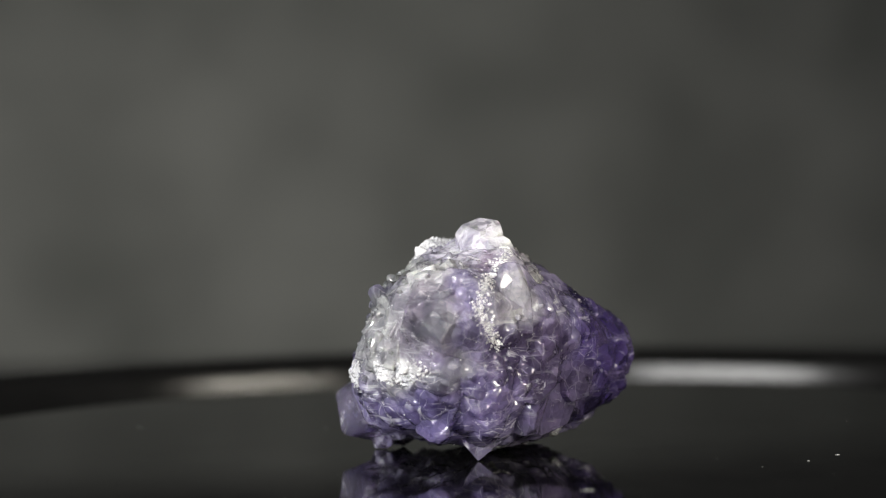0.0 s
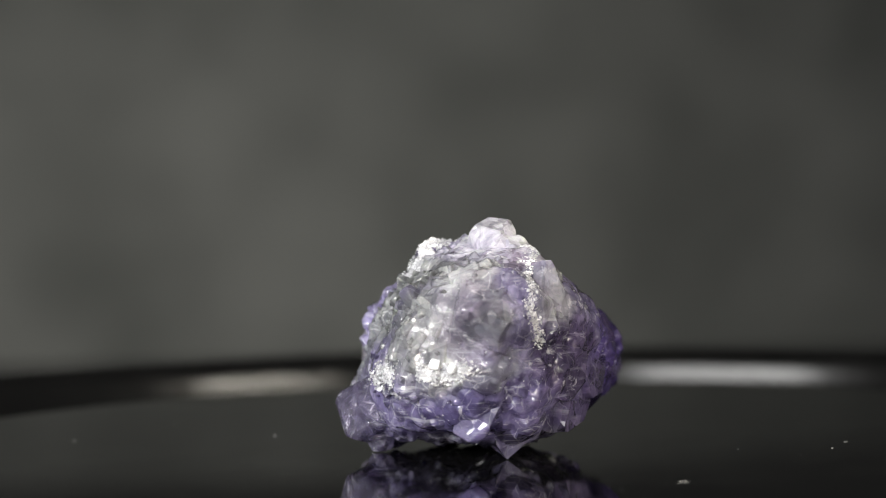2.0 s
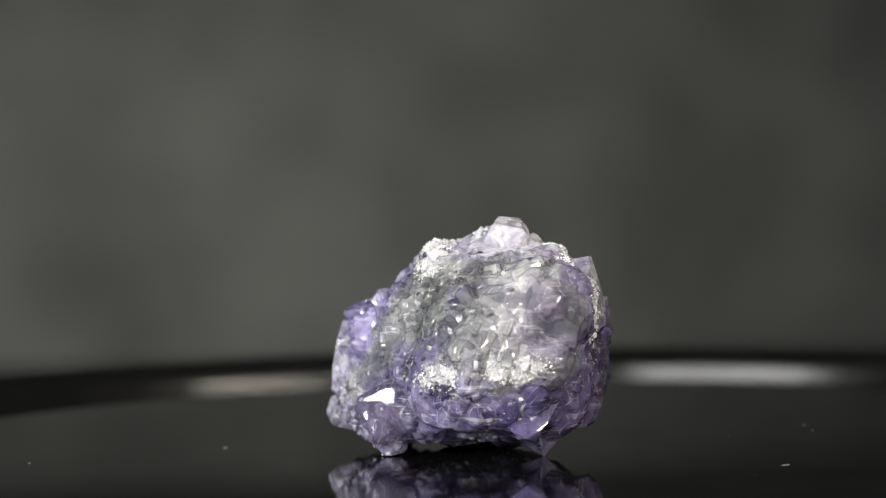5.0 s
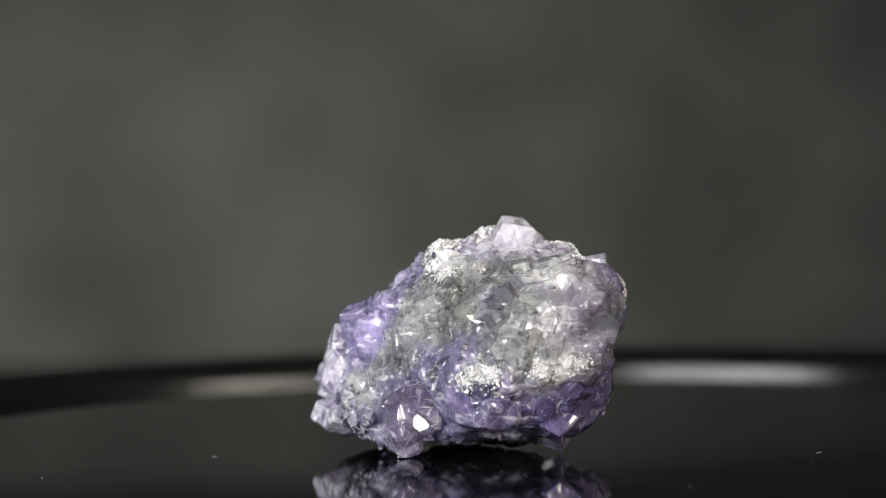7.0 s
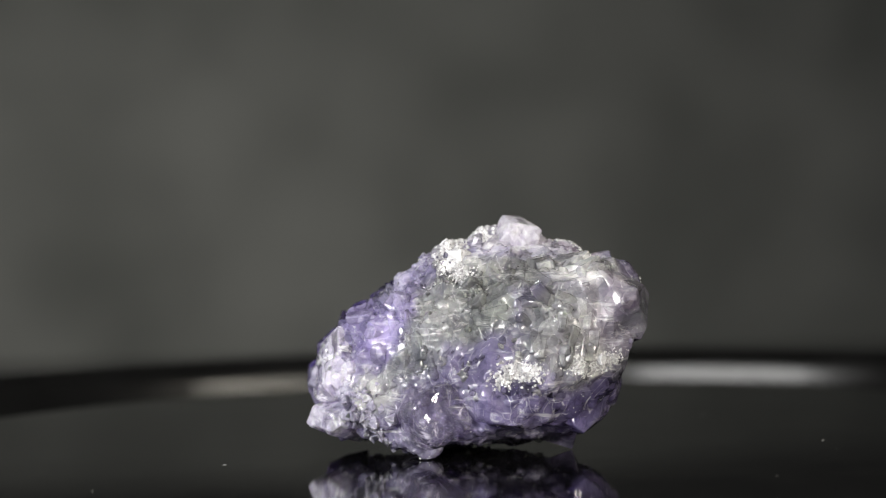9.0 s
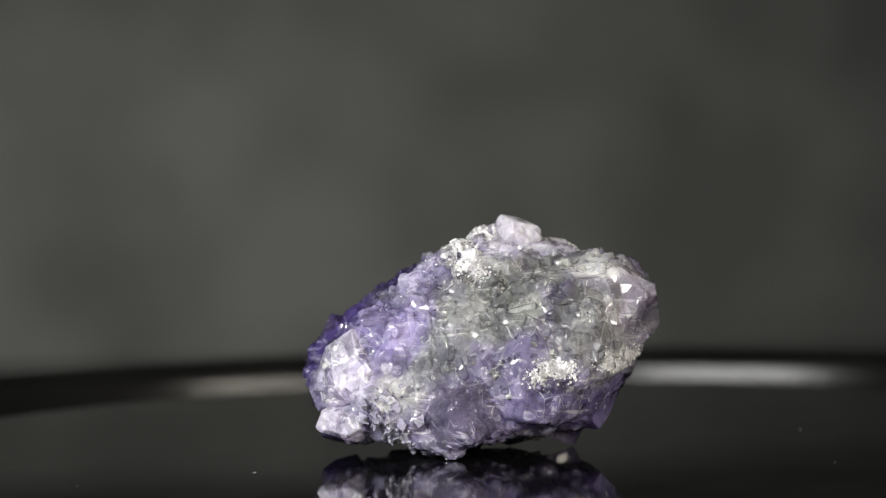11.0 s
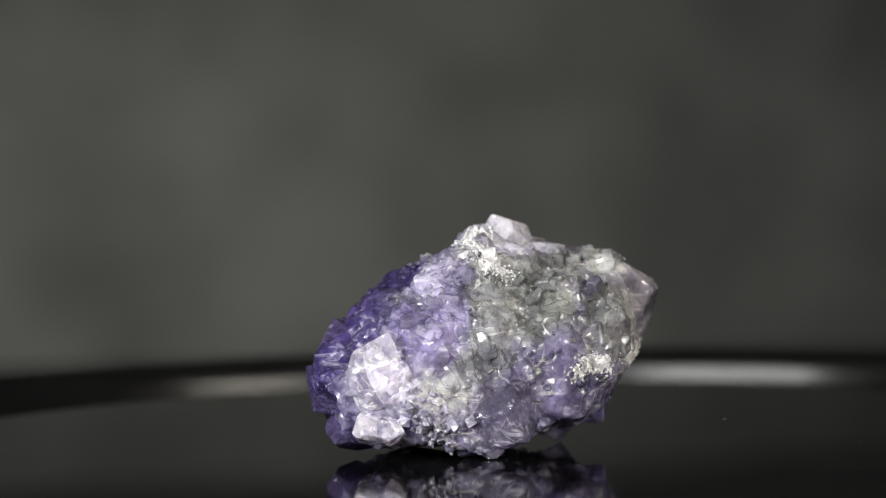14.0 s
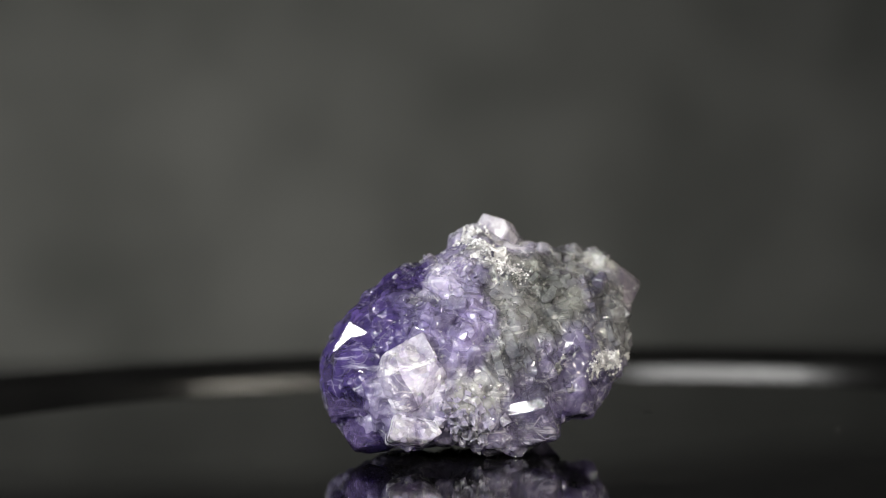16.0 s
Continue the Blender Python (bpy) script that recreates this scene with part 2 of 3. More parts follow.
def slab(x0, y0, z0, x1, y1, z1, bevel=0.0):
    bm = bmesh.new()
    bmesh.ops.create_cube(bm, size=1)
    for v in bm.verts:
        v.co = up(((x0 + x1) / 2 + v.co.x * (x1 - x0), (y0 + y1) / 2 + v.co.y * (y1 - y0), (z0 + z1) / 2 + v.co.z * (z1 - z0)))
    if bevel:
        bmesh.ops.bevel(bm, geom=bm.edges[:], offset=bevel * U, segments=2, affect="EDGES")
    return bm


def lathe(profile, n=240):
    """A closed solid of revolution; the profile runs from the axis outwards and back to the axis."""
    bm = bmesh.new()
    rings = []
    for r, z in profile:
        if r == 0:
            rings.append([bm.verts.new((0, 0, z * U))])
        else:
            rings.append([bm.verts.new((r * U * math.cos(2 * math.pi * i / n), r * U * math.sin(2 * math.pi * i / n), z * U)) for i in range(n)])
    for a, b in zip(rings, rings[1:]):
        for i in range(n):
            j = (i + 1) % n
            if len(a) == 1:
                bm.faces.new((a[0], b[j], b[i]))
            elif len(b) == 1:
                bm.faces.new((a[i], a[j], b[0]))
            else:
                bm.faces.new((a[i], a[j], b[j], b[i]))
    bmesh.ops.recalc_face_normals(bm, faces=bm.faces[:])
    return bm


def smooth(ob):
    for p in ob.data.polygons:
        p.use_smooth = True
    return ob


# ---- the setting ----
tagged(part("table", slab(-70, -90, -6.0, 70, 54, -3.4, 0.4), TABLE), "dark table top under the black turntable", "table")


def curtain():
    """A hanging cloth with slow folds and thickness."""
    bm = bmesh.new()
    nx, nz = 90, 40
    grid = []
    for side in (0, 0.4):
        rows = []
        for k in range(nz + 1):
            row = []
            for i in range(nx + 1):
                x, z = -105 + 210 * i / nx, -24 + 36 * k / nz
                y = 90 + side + min(23.0, (math.hypot(x + 7, 26) - 26) * (0.85 if x > -7 else 0.1)) + 0.9 * noise.noise(Vector((x * 0.05, 3.7, z * 0.03))) + 0.35 * noise.noise(Vector((x * 0.16, 9.1, z * 0.09)))
                row.append(bm.verts.new(up((x, y, z))))
            rows.append(row)
        grid.append(rows)
    for s, rows in enumerate(grid):
        for k in range(nz):
            for i in range(nx):
                f = (rows[k][i], rows[k][i + 1], rows[k + 1][i + 1], rows[k + 1][i])
                bm.faces.new(f if s == 0 else f[::-1])
    return bm


tagged(smooth(part("backdrop", curtain(), CLOTH)), "mottled dark grey cloth backdrop hanging behind the turntable", "backdrop", kind="structure")
for wall_name, box in (("wall_west", (-132, -110, -60, -130, 140, 100)), ("wall_east", (130, -110, -60, 132, 140, 100)),
                       ("wall_south", (-132, -112, -60, 132, -110, 100)), ("wall_north", (-132, 140, -60, 132, 142, 100))):
    tagged(part(wall_name, slab(*box), WALL), "plain dim grey wall of the studio room", "wall", kind="structure")
tagged(part("ceiling", slab(-132, -112, 100, 132, 142, 102), WALL), "plain dim grey ceiling of the studio room", "ceiling", kind="structure")
tagged(part("floor", slab(-132, -112, -62, 132, 142, -60), WALL), "plain dim grey floor of the studio room", "floor", kind="structure")

# ---- the turntable ----
turntable = tagged(new("turntable"), "round glossy black turntable with a raised shiny rim", "turntable")
smooth_profile = [(0, 0), (11.6, 0), (11.8, -0.02), (11.95, -0.07), (12.02, -0.16), (12.02, -0.7), (0, -0.7)]
plate = part("plate", lathe(smooth_profile), ACRYLIC, turntable, "mirror-black acrylic top plate")
ledge = part("ledge", lathe([(0, -0.8), (17.05, -0.8), (17.05, -1.1), (0, -1.1)]), LEDGE, turntable, "matt black recessed ledge")
rim_profile = [(17.10, -1.1), (17.10, -0.70), (17.10, -0.52), (17.115, -0.47), (17.128, -0.40), (17.141, -0.33), (17.155, -0.26), (17.170, -0.19), (17.19, -0.13), (17.26, -0.05),
               (17.42, 0.05), (17.6, 0.11), (17.85, 0.14), (18.1, 0.11), (18.3, 0.0), (18.4, -0.2), (18.42, -0.6), (18.35, -1.4), (18.1, -1.7), (17.10, -1.7), (17.10, -1.1)]
rim = smooth(part("rim", lathe(rim_profile), RIM, turntable, "glossy black raised rim"))
for v in rim.data.vertices:  # the rim is not quite true: it leans out over part of its round
    turn = math.degrees(math.atan2(v.co.y, v.co.x))
    lean = min(1.0, max(0.0, (88 - turn) / 34)) if turn > -60 else 1.0
    stretch = 1 + lean * 0.075 * max(0.0, v.co.z / U + 0.29) / 17.2
    v.co.x, v.co.y = v.co.x * stretch, v.co.y * stretch
part("pedestal", lathe([(0, -1.1), (14.0, -1.1), (14.0, -1.7), (9.0, -2.2), (9.0, -3.0), (13.0, -3.2), (13.0, -3.4), (0, -3.4)]), LEDGE, turntable)

# ---- the mineral specimen ----
specimen = tagged(new("fluorite_specimen"), "purple fluorite crystal cluster with grey and white matrix", "mineral specimen")
rng = random.Random(11)


def facing(t, at, lamp=KEY):
    """The direction, in the specimen's space, of a face that mirrors the lamp to the lens at t seconds."""
    turn = Matrix.Rotation(radians(SPIN * t), 3, "Z")
    p = turn @ Vector(at)
    n = ((Vector((0, -63.85, 7.66)) - p).normalized() + (Vector(lamp) - p).normalized()).normalized()
    return turn.transposed() @ n


def sprinkle(n):
    """Evenly spread directions with some disorder."""
    out = []
    for i in range(n):
        z = 1 - 2 * (i + 0.5) / n
        a = i * 2.39996 + rng.uniform(-0.3, 0.3)
        s = math.sqrt(1 - z * z)
        out.append(Vector((s * math.cos(a), s * math.sin(a), z)) + Vector([rng.uniform(-0.2, 0.2) for _ in "xyz"]))
    return [v.normalized() for v in out]


def add_hull(bm, points):
    """Adds the convex body of the points to bm."""
    vs = [bm.verts.new(p) for p in points]
    res = bmesh.ops.convex_hull(bm, input=vs)
    junk = [g for g in res["geom_interior"] + res["geom_unused"] if isinstance(g, bmesh.types.BMVert) and g.is_valid]
    bmesh.ops.delete(bm, geom=list(set(junk)), context="VERTS")


def chunk(bm, at, radii, turn=(0, 0, 0), n=26):
    m = Euler([radians(a) for a in turn]).to_matrix()
    points = [Vector(at) + m @ Vector([d[k] * radii[k] for k in range(3)]) for d in sprinkle(n)]
    add_hull(bm, points)
    return points


def fracture(me, cell, slope, seed, slim):
    """Breaks the surface into the flat faces of many small blocks that have grown together."""
    r = np.random.default_rng(seed)
    n = len(me.vertices)
    co = np.empty(n * 3)
    me.vertices.foreach_get("co", co)
    co = co.reshape(-1, 3)
    no = np.empty(n * 3)
    me.vertex_normals.foreach_get("vector", no)
    no = no.reshape(-1, 3)
    low, high = co.min(0), co.max(0)
    count = int(np.prod((high - low) / cell + 1) * 1.2)
    seeds = low + (high - low) * r.random((count, 3))
    tree = KDTree(count)
    for i, p in enumerate(seeds):
        tree.insert(p, i)
    tree.balance()
    axes = np.linalg.qr(r.normal(size=(count, 3, 3)))[0] * np.array((1.0, 1.0 / (1 - slim * 0.5), 1.0 / (1 - slim)))[None, :, None]
    own = np.array([[k for _, k, _ in tree.find_n(p, 5)] for p in co])
    away = np.einsum("nkij,nkj->nki", axes[own], co[:, None] - seeds[own])
    d = np.abs(away).max(-1).min(1)
    co = co + no * (slope * (0.5 * cell - np.minimum(d, cell)))[:, None]
    me.vertices.foreach_set("co", co.ravel())
    me.update()


GROWN = []


def mass(name, label, mat, lumps, voxel=0.03, levels=((1.1, 0.34), (0.5, 0.2)), seed=1, slim=0.15):
    """Lumps grown into one body with a broken, faceted surface."""
    bm = bmesh.new()
    for at, radius in lumps:
        points = chunk(bm, at, (radius * 1.08,) * 3, n=30)
        for other, size, cloud in GROWN:  # neighbours grow together
            if (Vector(at) - Vector(other)).length < 0.8 * (radius + size):
                mid = (Vector(at) + Vector(other)) / 2
                add_hull(bm, [mid + (p - mid) * 0.95 for p in points + cloud])
        GROWN.append((at, radius, points))
    me = bpy.data.meshes.new(name)
    bm.to_mesh(me)
    bm.free()
    raw = bpy.data.objects.new(name + "_raw", me)
    scene.collection.objects.link(raw)
    mod = raw.modifiers.new("remesh", "REMESH")
    mod.mode, mod.voxel_size = "VOXEL", voxel
    done = bpy.data.meshes.new_from_object(raw.evaluated_get(bpy.context.evaluated_depsgraph_get()))
    bpy.data.objects.remove(raw)
    bpy.data.meshes.remove(me)
    for k, (cell, slope) in enumerate(levels):
        fracture(done, cell, slope, seed * 10 + k, slim)
    for v in done.vertices:
        v.co.z = max(v.co.z, 0.02)
    done.transform(Matrix.Scale(U, 4))
    done.name = name
    done.materials.clear()
    done.materials.append(mat)
    ob = new(name, done)
    ob.parent = specimen
    for p in done.polygons:
        p.use_smooth = True
    done.set_sharp_from_angle(angle=radians(22))
    return tagged(ob, label)


purple_mass = mass("purple_mass", "deep purple glassy fluorite mass", BULK, [
    ((1, 0.8, 1.38), 1.25), ((1.24, 0, 1.62), 1.25), ((1.88, 0.64, 1.46), 0.89), ((0.44, 1.52, 1.3), 1.02), ((0.6, 0.4, 2.02), 1.24),
    ((1.16, -0.72, 2.02), 1), ((2.04, 0.24, 1.54), 0.79), ((-0.12, 0.88, 1.46), 1.23), ((0.68, -1.28, 2.18), 1.06), ((0.12, 2.16, 1.38), 0.68),
    ((0.68, 1.12, 1.38), 1.2), ((0.84, 0.48, 1.3), 1.21), ((1.88, 0.88, 1.06), 0.65), ((0.84, 0.24, 2.18), 1.09), ((0.52, -0.4, 1.3), 1.18),
    ((0.04, 1.28, 1.86), 0.98), ((2.12, 0.48, 1.62), 0.76)], seed=1)
violet_base = mass("violet_base", "greyish violet fluorite base", BULK, [
    ((-0.52, 0, 1.54), 1.25), ((-0.84, -0.8, 1.54), 1.1), ((0.2, -1.52, 1.3), 1.02), ((-1.24, -1.12, 1.3), 0.73), ((-0.44, -1.52, 1.46), 1.02),
    ((-0.52, -2.56, 1.78), 0.43)], seed=2)
grey_matrix = mass("grey_matrix", "grey and white sparkling matrix rock", MATRIX, [
    ((-0.52, -1.52, 1.86), 1.23), ((0.36, -0.88, 2.42), 1.24), ((0.44, -1.04, 1.54), 1.25), ((-0.12, 0.4, 2.26), 1.12), ((0.2, -0.24, 1.3), 1.2),
    ((-0.52, 0.08, 1.94), 1.19), ((-0.36, -1.84, 2.34), 1.09), ((-0.28, 0.08, 2.98), 0.69), ((-0.76, -1.2, 2.1), 1), ((-0.12, -0.88, 1.46), 1.23),
    ((-1.08, -1.84, 2.26), 0.65), ((-1.08, -1.52, 1.7), 0.82)], seed=3, levels=((0.8, 0.4), (0.36, 0.38), (0.16, 0.42)), slim=0.6)
lilac_lobe = mass("lilac_lobe", "smoky lilac fluorite lobe", BULK, [
    ((-0.28, -2.24, 2.5), 0.86), ((0.28, -1.6, 2.42), 1.07), ((-0.04, -2.56, 2.58), 0.63), ((0.44, -2.32, 2.5), 0.58), ((-0.28, -2.8, 2.58), 0.5)], seed=4)
bright_flank = mass("bright_flank", "bright violet fluorite flank with white frosting", BULK, [
    ((-0.2, 1.52, 1.46), 1.09), ((-1.4, 0.8, 0.74), 0.52), ((-0.28, 1.92, 1.22), 0.92), ((-0.44, 1.12, 1.86), 1.02), ((-1.16, 0, 1.06), 0.78),
    ((-1.16, 1.44, 0.9), 0.5), ((-0.6, 2.18, 1.6), 0.4), ((-0.92, 2.08, 0.66), 0.34), ((-0.76, 0.48, 1.22), 0.98), ((-1.56, 0.4, 0.34), 0.27)], seed=5, levels=((0.8, 0.38), (0.36, 0.34), (0.16, 0.36)), slim=0.45)
top_mass = mass("top_mass", "pale lilac fluorite summit", BULK, [
    ((0.04, -0.64, 2.66), 1.14), ((0.36, -0.64, 3.46), 0.55)], seed=6, levels=((0.7, 0.34), (0.34, 0.28), (0.16, 0.3)), slim=0.3)
bodies = [purple_mass, violet_base, grey_matrix, lilac_lobe, bright_flank, top_mass]


def crystal(name, mat, at, half, normal, roll=0, cuts=(), corner=0.35, label="", along=None):
    """A fluorite cube with truncated corners; its outer face looks along normal. cuts: (direction, distance) of further faces."""
    bm = bmesh.new()
    bmesh.ops.create_cube(bm, size=2)
    m = Vector(normal).to_track_quat("Z", "Y").to_matrix().to_4x4() @ Matrix.Rotation(radians(roll), 4, "Z")
    if along:  # the long side lies along this way
        z = Vector(normal).normalized()
        y = (Vector(along) - z * Vector(along).dot(z)).normalized()
        m = Matrix((y.cross(z), y, z)).transposed().to_4x4()
    bmesh.ops.scale(bm, verts=bm.verts[:], vec=Vector(half))
    bmesh.ops.transform(bm, matrix=m, verts=bm.verts[:])
    planes = [(Vector(d).normalized(), s) for d, s in cuts]
    own = random.Random(int(1000 * (7 * at[0] + 17 * at[1] + 29 * at[2])))
    for _ in range(7 if corner else 0):
        d = m.to_3x3() @ Vector([s * (1 / h) for s, h in zip((own.choice((-1, 1)), own.choice((-1, 1)), own.choice((-1, 0, 1))), half)])
        reach = max(d.normalized().dot(v.co) for v in bm.verts)
        planes.append((d.normalized(), reach * (1 - corner * own.uniform(0.3, 1.0))))
    for d, s in planes:
        cut = bmesh.ops.bisect_plane(bm, geom=bm.verts[:] + bm.edges[:] + bm.faces[:], plane_co=d * s, plane_no=d, clear_outer=True)
        edges = [e for e in cut["geom_cut"] if isinstance(e, bmesh.types.BMEdge)]
        if edges:
            bmesh.ops.contextual_create(bm, geom=edges)
    bmesh.ops.bevel(bm, geom=bm.edges[:], offset=0.02, segments=1, affect="EDGES")
    bmesh.ops.recalc_face_normals(bm, faces=bm.faces[:])
    lowest = min(v.co.z for v in bm.verts) + at[2]
    for v in bm.verts:
        v.co = up(v.co + Vector(at) + Vector((0, 0, max(0, 0.01 - lowest))))
    return part(name, bm, mat, specimen, label)


E1 = (-1.58, 0.26, 0.5)
face = (facing(4.4, E1) + facing(7.8, E1, FILL)).normalized()
side = Matrix.Rotation(radians(32), 3, face) @ face.cross(Vector((0.25, 0.1, 1))).normalized()
rise = side.cross(face)
chamfers = [(face * a + side * b + rise * c, 0.76) for a, b, c in ((1, 1, 0), (1, -1, 0), (1, 0, 1), (1, 0, -1))]
chamfers += [(side * b + rise * c, 0.56) for b, c in ((1, 1), (-1, 1), (1, -1), (-1, -1))]
chamfers += [(face + side * b + rise * c, 0.82) for b, c in ((1, 1), (1, -1), (-1, 1), (-1, -1))]
crystal("window_crystal", CLEAR, E1, (0.48, 0.48, 0.7), face, 0, chamfers, 0, "clear pale cube crystal with a bright flat face", rise)
E2 = (-0.86, 1.92, 1.48)
tip = Matrix.Rotation(radians(42), 3, facing(15.0, E2)) @ Vector((-0.5, 0.35, 0.85))
crystal("frosted_crystal", PALE, E2, (0.54, 0.54, 0.5), facing(15.0, E2), 0, [((-0.9, 0.1, -0.4), 0.52)], 0.42, "large frosted white-lilac cube crystal", tip)
E3 = (-0.92, 2.16, 0.58)
crystal("frosted_crystal", PALE, E3, (0.40, 0.36, 0.42), facing(12.4, E3), 30, [], 0.6, "small frosted white-lilac crystal")
E4 = (0.08, 2.36, 1.28)
crystal("mirror_blade", GLASSY, (-0.02, 2.58, 1.38), (0.2, 0.05, 0.3), facing(14.2, (-0.2, 2.8, 1.4)), 4, [], 0.2, "narrow purple blade crystal")
crystal("purple_cube", GLASSY, E4, (0.5, 0.42, 0.42), (-0.25, 0.95, -0.12), 3, [], 0.2, "polished deep purple cube crystal")
E5 = (0.22, 2.0, 1.8)
crystal("purple_cube", GLASSY, E5, (0.52, 0.36, 0.5), facing(16.0, E5), -28, [], 0.2, "polished deep purple cube crystal")
E6 = (-0.02, 2.25, 0.5)
crystal("purple_cube", GLASSY, E6, (0.36, 0.3, 0.36), (-0.2, 0.9, 0.2), 10, [], 0.3, "polished deep purple cube crystal")
crystal("purple_cube", GLASSY, (0.5, 2.05, 1.05), (0.42, 0.42, 0.45), (0.4, 0.9, 0.1), 12, [], 0.25)
crystal("purple_slab", GLASSY, (0.05, 1.48, 2.45), (0.5, 0.38, 0.3), (-0.35, 0.6, 0.75), 20, [], 0.25, "deep purple slab crystal")
E7 = (2.15, -0.05, 1.60)
crystal("purple_cube", GLASSY, E7, (0.5, 0.5, 0.5), (0.8, -0.5, 0.25), 10, [(facing(0.0, E7), 0.6)], 0.3, "polished deep purple cube crystal")
E8 = (1.86, -0.86, 1.28)
crystal("purple_cube", GLASSY, E8, (0.28, 0.16, 0.36), facing(0.0, E8), -14, [], 0.3, "small purple crystal with a mirror face")
crystal("purple_cube", GLASSY, (2.32, 0.35, 1.38), (0.38, 0.42, 0.36), (0.9, 0.1, -0.2), 25, [], 0.3)
crystal("violet_block", SHARD, (1.2, -1.32, 1.0), (0.46, 0.46, 0.44), (0.72, -0.68, -0.1), 12, [], 0.35, "translucent violet block crystal")
crystal("violet_block", SHARD, (0.12, -1.62, 0.42), (0.36, 0.36, 0.38), (0.2, -0.9, -0.3), 40, [], 0.4)
crystal("lilac_blade", SHARD, (0.70, -2.22, 2.82), (0.3, 0.62, 0.3), (0.45, -0.85, 0.15), 0, [], 0.35, "milky lilac blade crystal", (0.05, 0, 1))
crystal("lilac_point", BULK, (-0.42, -2.58, 2.6), (0.62, 0.62, 0.78), (-0.05, -0.98, 0.1), 0,
        [((-0.7, -0.7, -0.5), 0.72), ((0.6, -0.7, -0.3), 0.68), ((0.5, -0.6, 0.8), 0.68), ((-0.6, -0.5, 0.75), 0.74), ((-0.1, -0.5, 0.9), 0.66)], 0.25, "smoky lilac pointed crystal", (0.3, 0, 1))
crystal("violet_pillar", SHARD, (-0.33, -2.2, 1.1), (0.3, 0.72, 0.34), (-0.5, -0.85, -0.1), 0, [], 0.25, "smooth violet pillar crystal", (-0.5, 0.3, -1.0))
crystal("purple_block", SHARD, (0.85, -1.72, 1.62), (0.52, 0.66, 0.55), (0.42, -0.88, 0.12), 0, [], 0.35, "large glassy deep purple block", (0.25, 0.0, 1))
crystal("purple_block", SHARD, (1.55, -1.05, 1.55), (0.42, 0.6, 0.5), (0.7, -0.7, 0.1), 0, [], 0.35, "large glassy deep purple block", (-0.2, 0.0, 1))
crystal("grey_block", SHARD, (-0.45, -2.45, 1.75), (0.36, 0.42, 0.42), (-0.1, -0.98, 0.1), 0, [], 0.4, "smoky grey glassy block", (0.6, 0.1, 1))
crystal("lilac_knob", BULK, (0.26, -0.85, 3.68), (0.4, 0.4, 0.38), (-0.1, -0.3, 0.9), 30, [((a, b, c), 0.4) for a in (-1, 0.8) for b in (-0.9, 1) for c in (-0.7, 0.8)], 0.4, "pale lilac summit knob")
crystal("violet_block", SHARD, (0.92, -1.72, 0.94), (0.38, 0.38, 0.4), (0.9, -0.35, -0.25), 18, [], 0.3, "translucent violet block crystal")
crystal("purple_cube", GLASSY, (1.92, -0.85, 2.02), (0.34, 0.3, 0.34), (0.6, -0.7, 0.3), 15, [], 0.35)
crystal("summit_block", BULK, (0.0, -0.55, 3.5), (0.32, 0.28, 0.3), (-0.4, -0.2, 0.8), 12, [((-0.6, 0.4, 0.6), 0.34)], 0.5, "pale lilac summit block")
crystal("summit_block", BULK, (0.52, -1.1, 3.42), (0.3, 0.3, 0.34), (0.3, -0.6, 0.7), 50, [((0.6, -0.5, 0.6), 0.36)], 0.5, "pale lilac summit block")
crystal("summit_block", PALE, (-0.1, -0.2, 3.55), (0.2, 0.18, 0.22), (-0.6, 0.2, 0.7), 25, [], 0.5, "pale lilac summit block")
crystal("white_nodule", CRUST, (-0.1, -2.6, 3.22), (0.085, 0.08, 0.08), (-0.3, -0.5, 0.8), 20, [], 0.5)
crystal("ridge_block", CRUST, (-0.62, 0.05, 3.42), (0.16, 0.24, 0.34), (-0.4, -0.8, 0.1), 40, [], 0.5, "white granular block on the ridge")
crystal("spur", CRUST, (-1.04, -2.66, 1.72), (0.10, 0.09, 0.16), (-0.5, -0.8, 0.1), 20, [], 0.5)
E9 = (-0.25, -2.3, 2.75)
crystal("grey_plate", SHARD, E9, (0.3, 0.22, 0.2), facing(4.0, E9), 60, [], 0.4)


# ---- small crystals sitting on the bodies ----
HEART = Vector((0.05, -0.2, 1.6))


def surface_points(ob, count, r):
    polys = ob.data.polygons
    return [(p.center / U, p.normal.copy()) for p in (polys[r.randrange(len(polys))] for _ in range(count))]


def stud(ob, name, mat, count, small, large, seed, sunk=0.62, slim=0.65):
    """Single flat-faced crystals sunk into a body, so that only their heads show."""
    r = random.Random(seed)
    for p, n in surface_points(ob, count, r):
        size = small + (large - small) * r.random() ** 1.6
        base = p - (p - HEART).normalized() * size * sunk
        if base.z < size * 0.95:
            continue
        q = Euler([r.uniform(0, 6.28) for _ in "xyz"]).to_matrix()
        stretch = (1, r.uniform(slim, 1), r.uniform(slim, 1))
        bm = bmesh.new()
        if r.random() < 0.55:  # a worn cube
            points = []
            for a in (-1, 1):
                for b in (-1, 1):
                    for c in (-1, 1):
                        k = r.choice((0.45, 0.75, 1))
                        points += [Vector((a * k, b, c)), Vector((a, b * k, c)), Vector((a, b, c * k))]
            points = [v * 0.66 for v in points]
        else:
            points = [Vector([r.gauss(0, 1) for _ in "xyz"]).normalized() for _ in range(13)]
        add_hull(bm, [base + q @ Vector([v[k] * stretch[k] for k in range(3)]) * size for v in points])
        bmesh.ops.dissolve_limit(bm, angle_limit=0.03, verts=bm.verts[:], edges=bm.edges[:])
        bmesh.ops.recalc_face_normals(bm, faces=bm.faces[:])
        for v in bm.verts:
            v.co = v.co * U
        part(name, bm, mat, specimen)


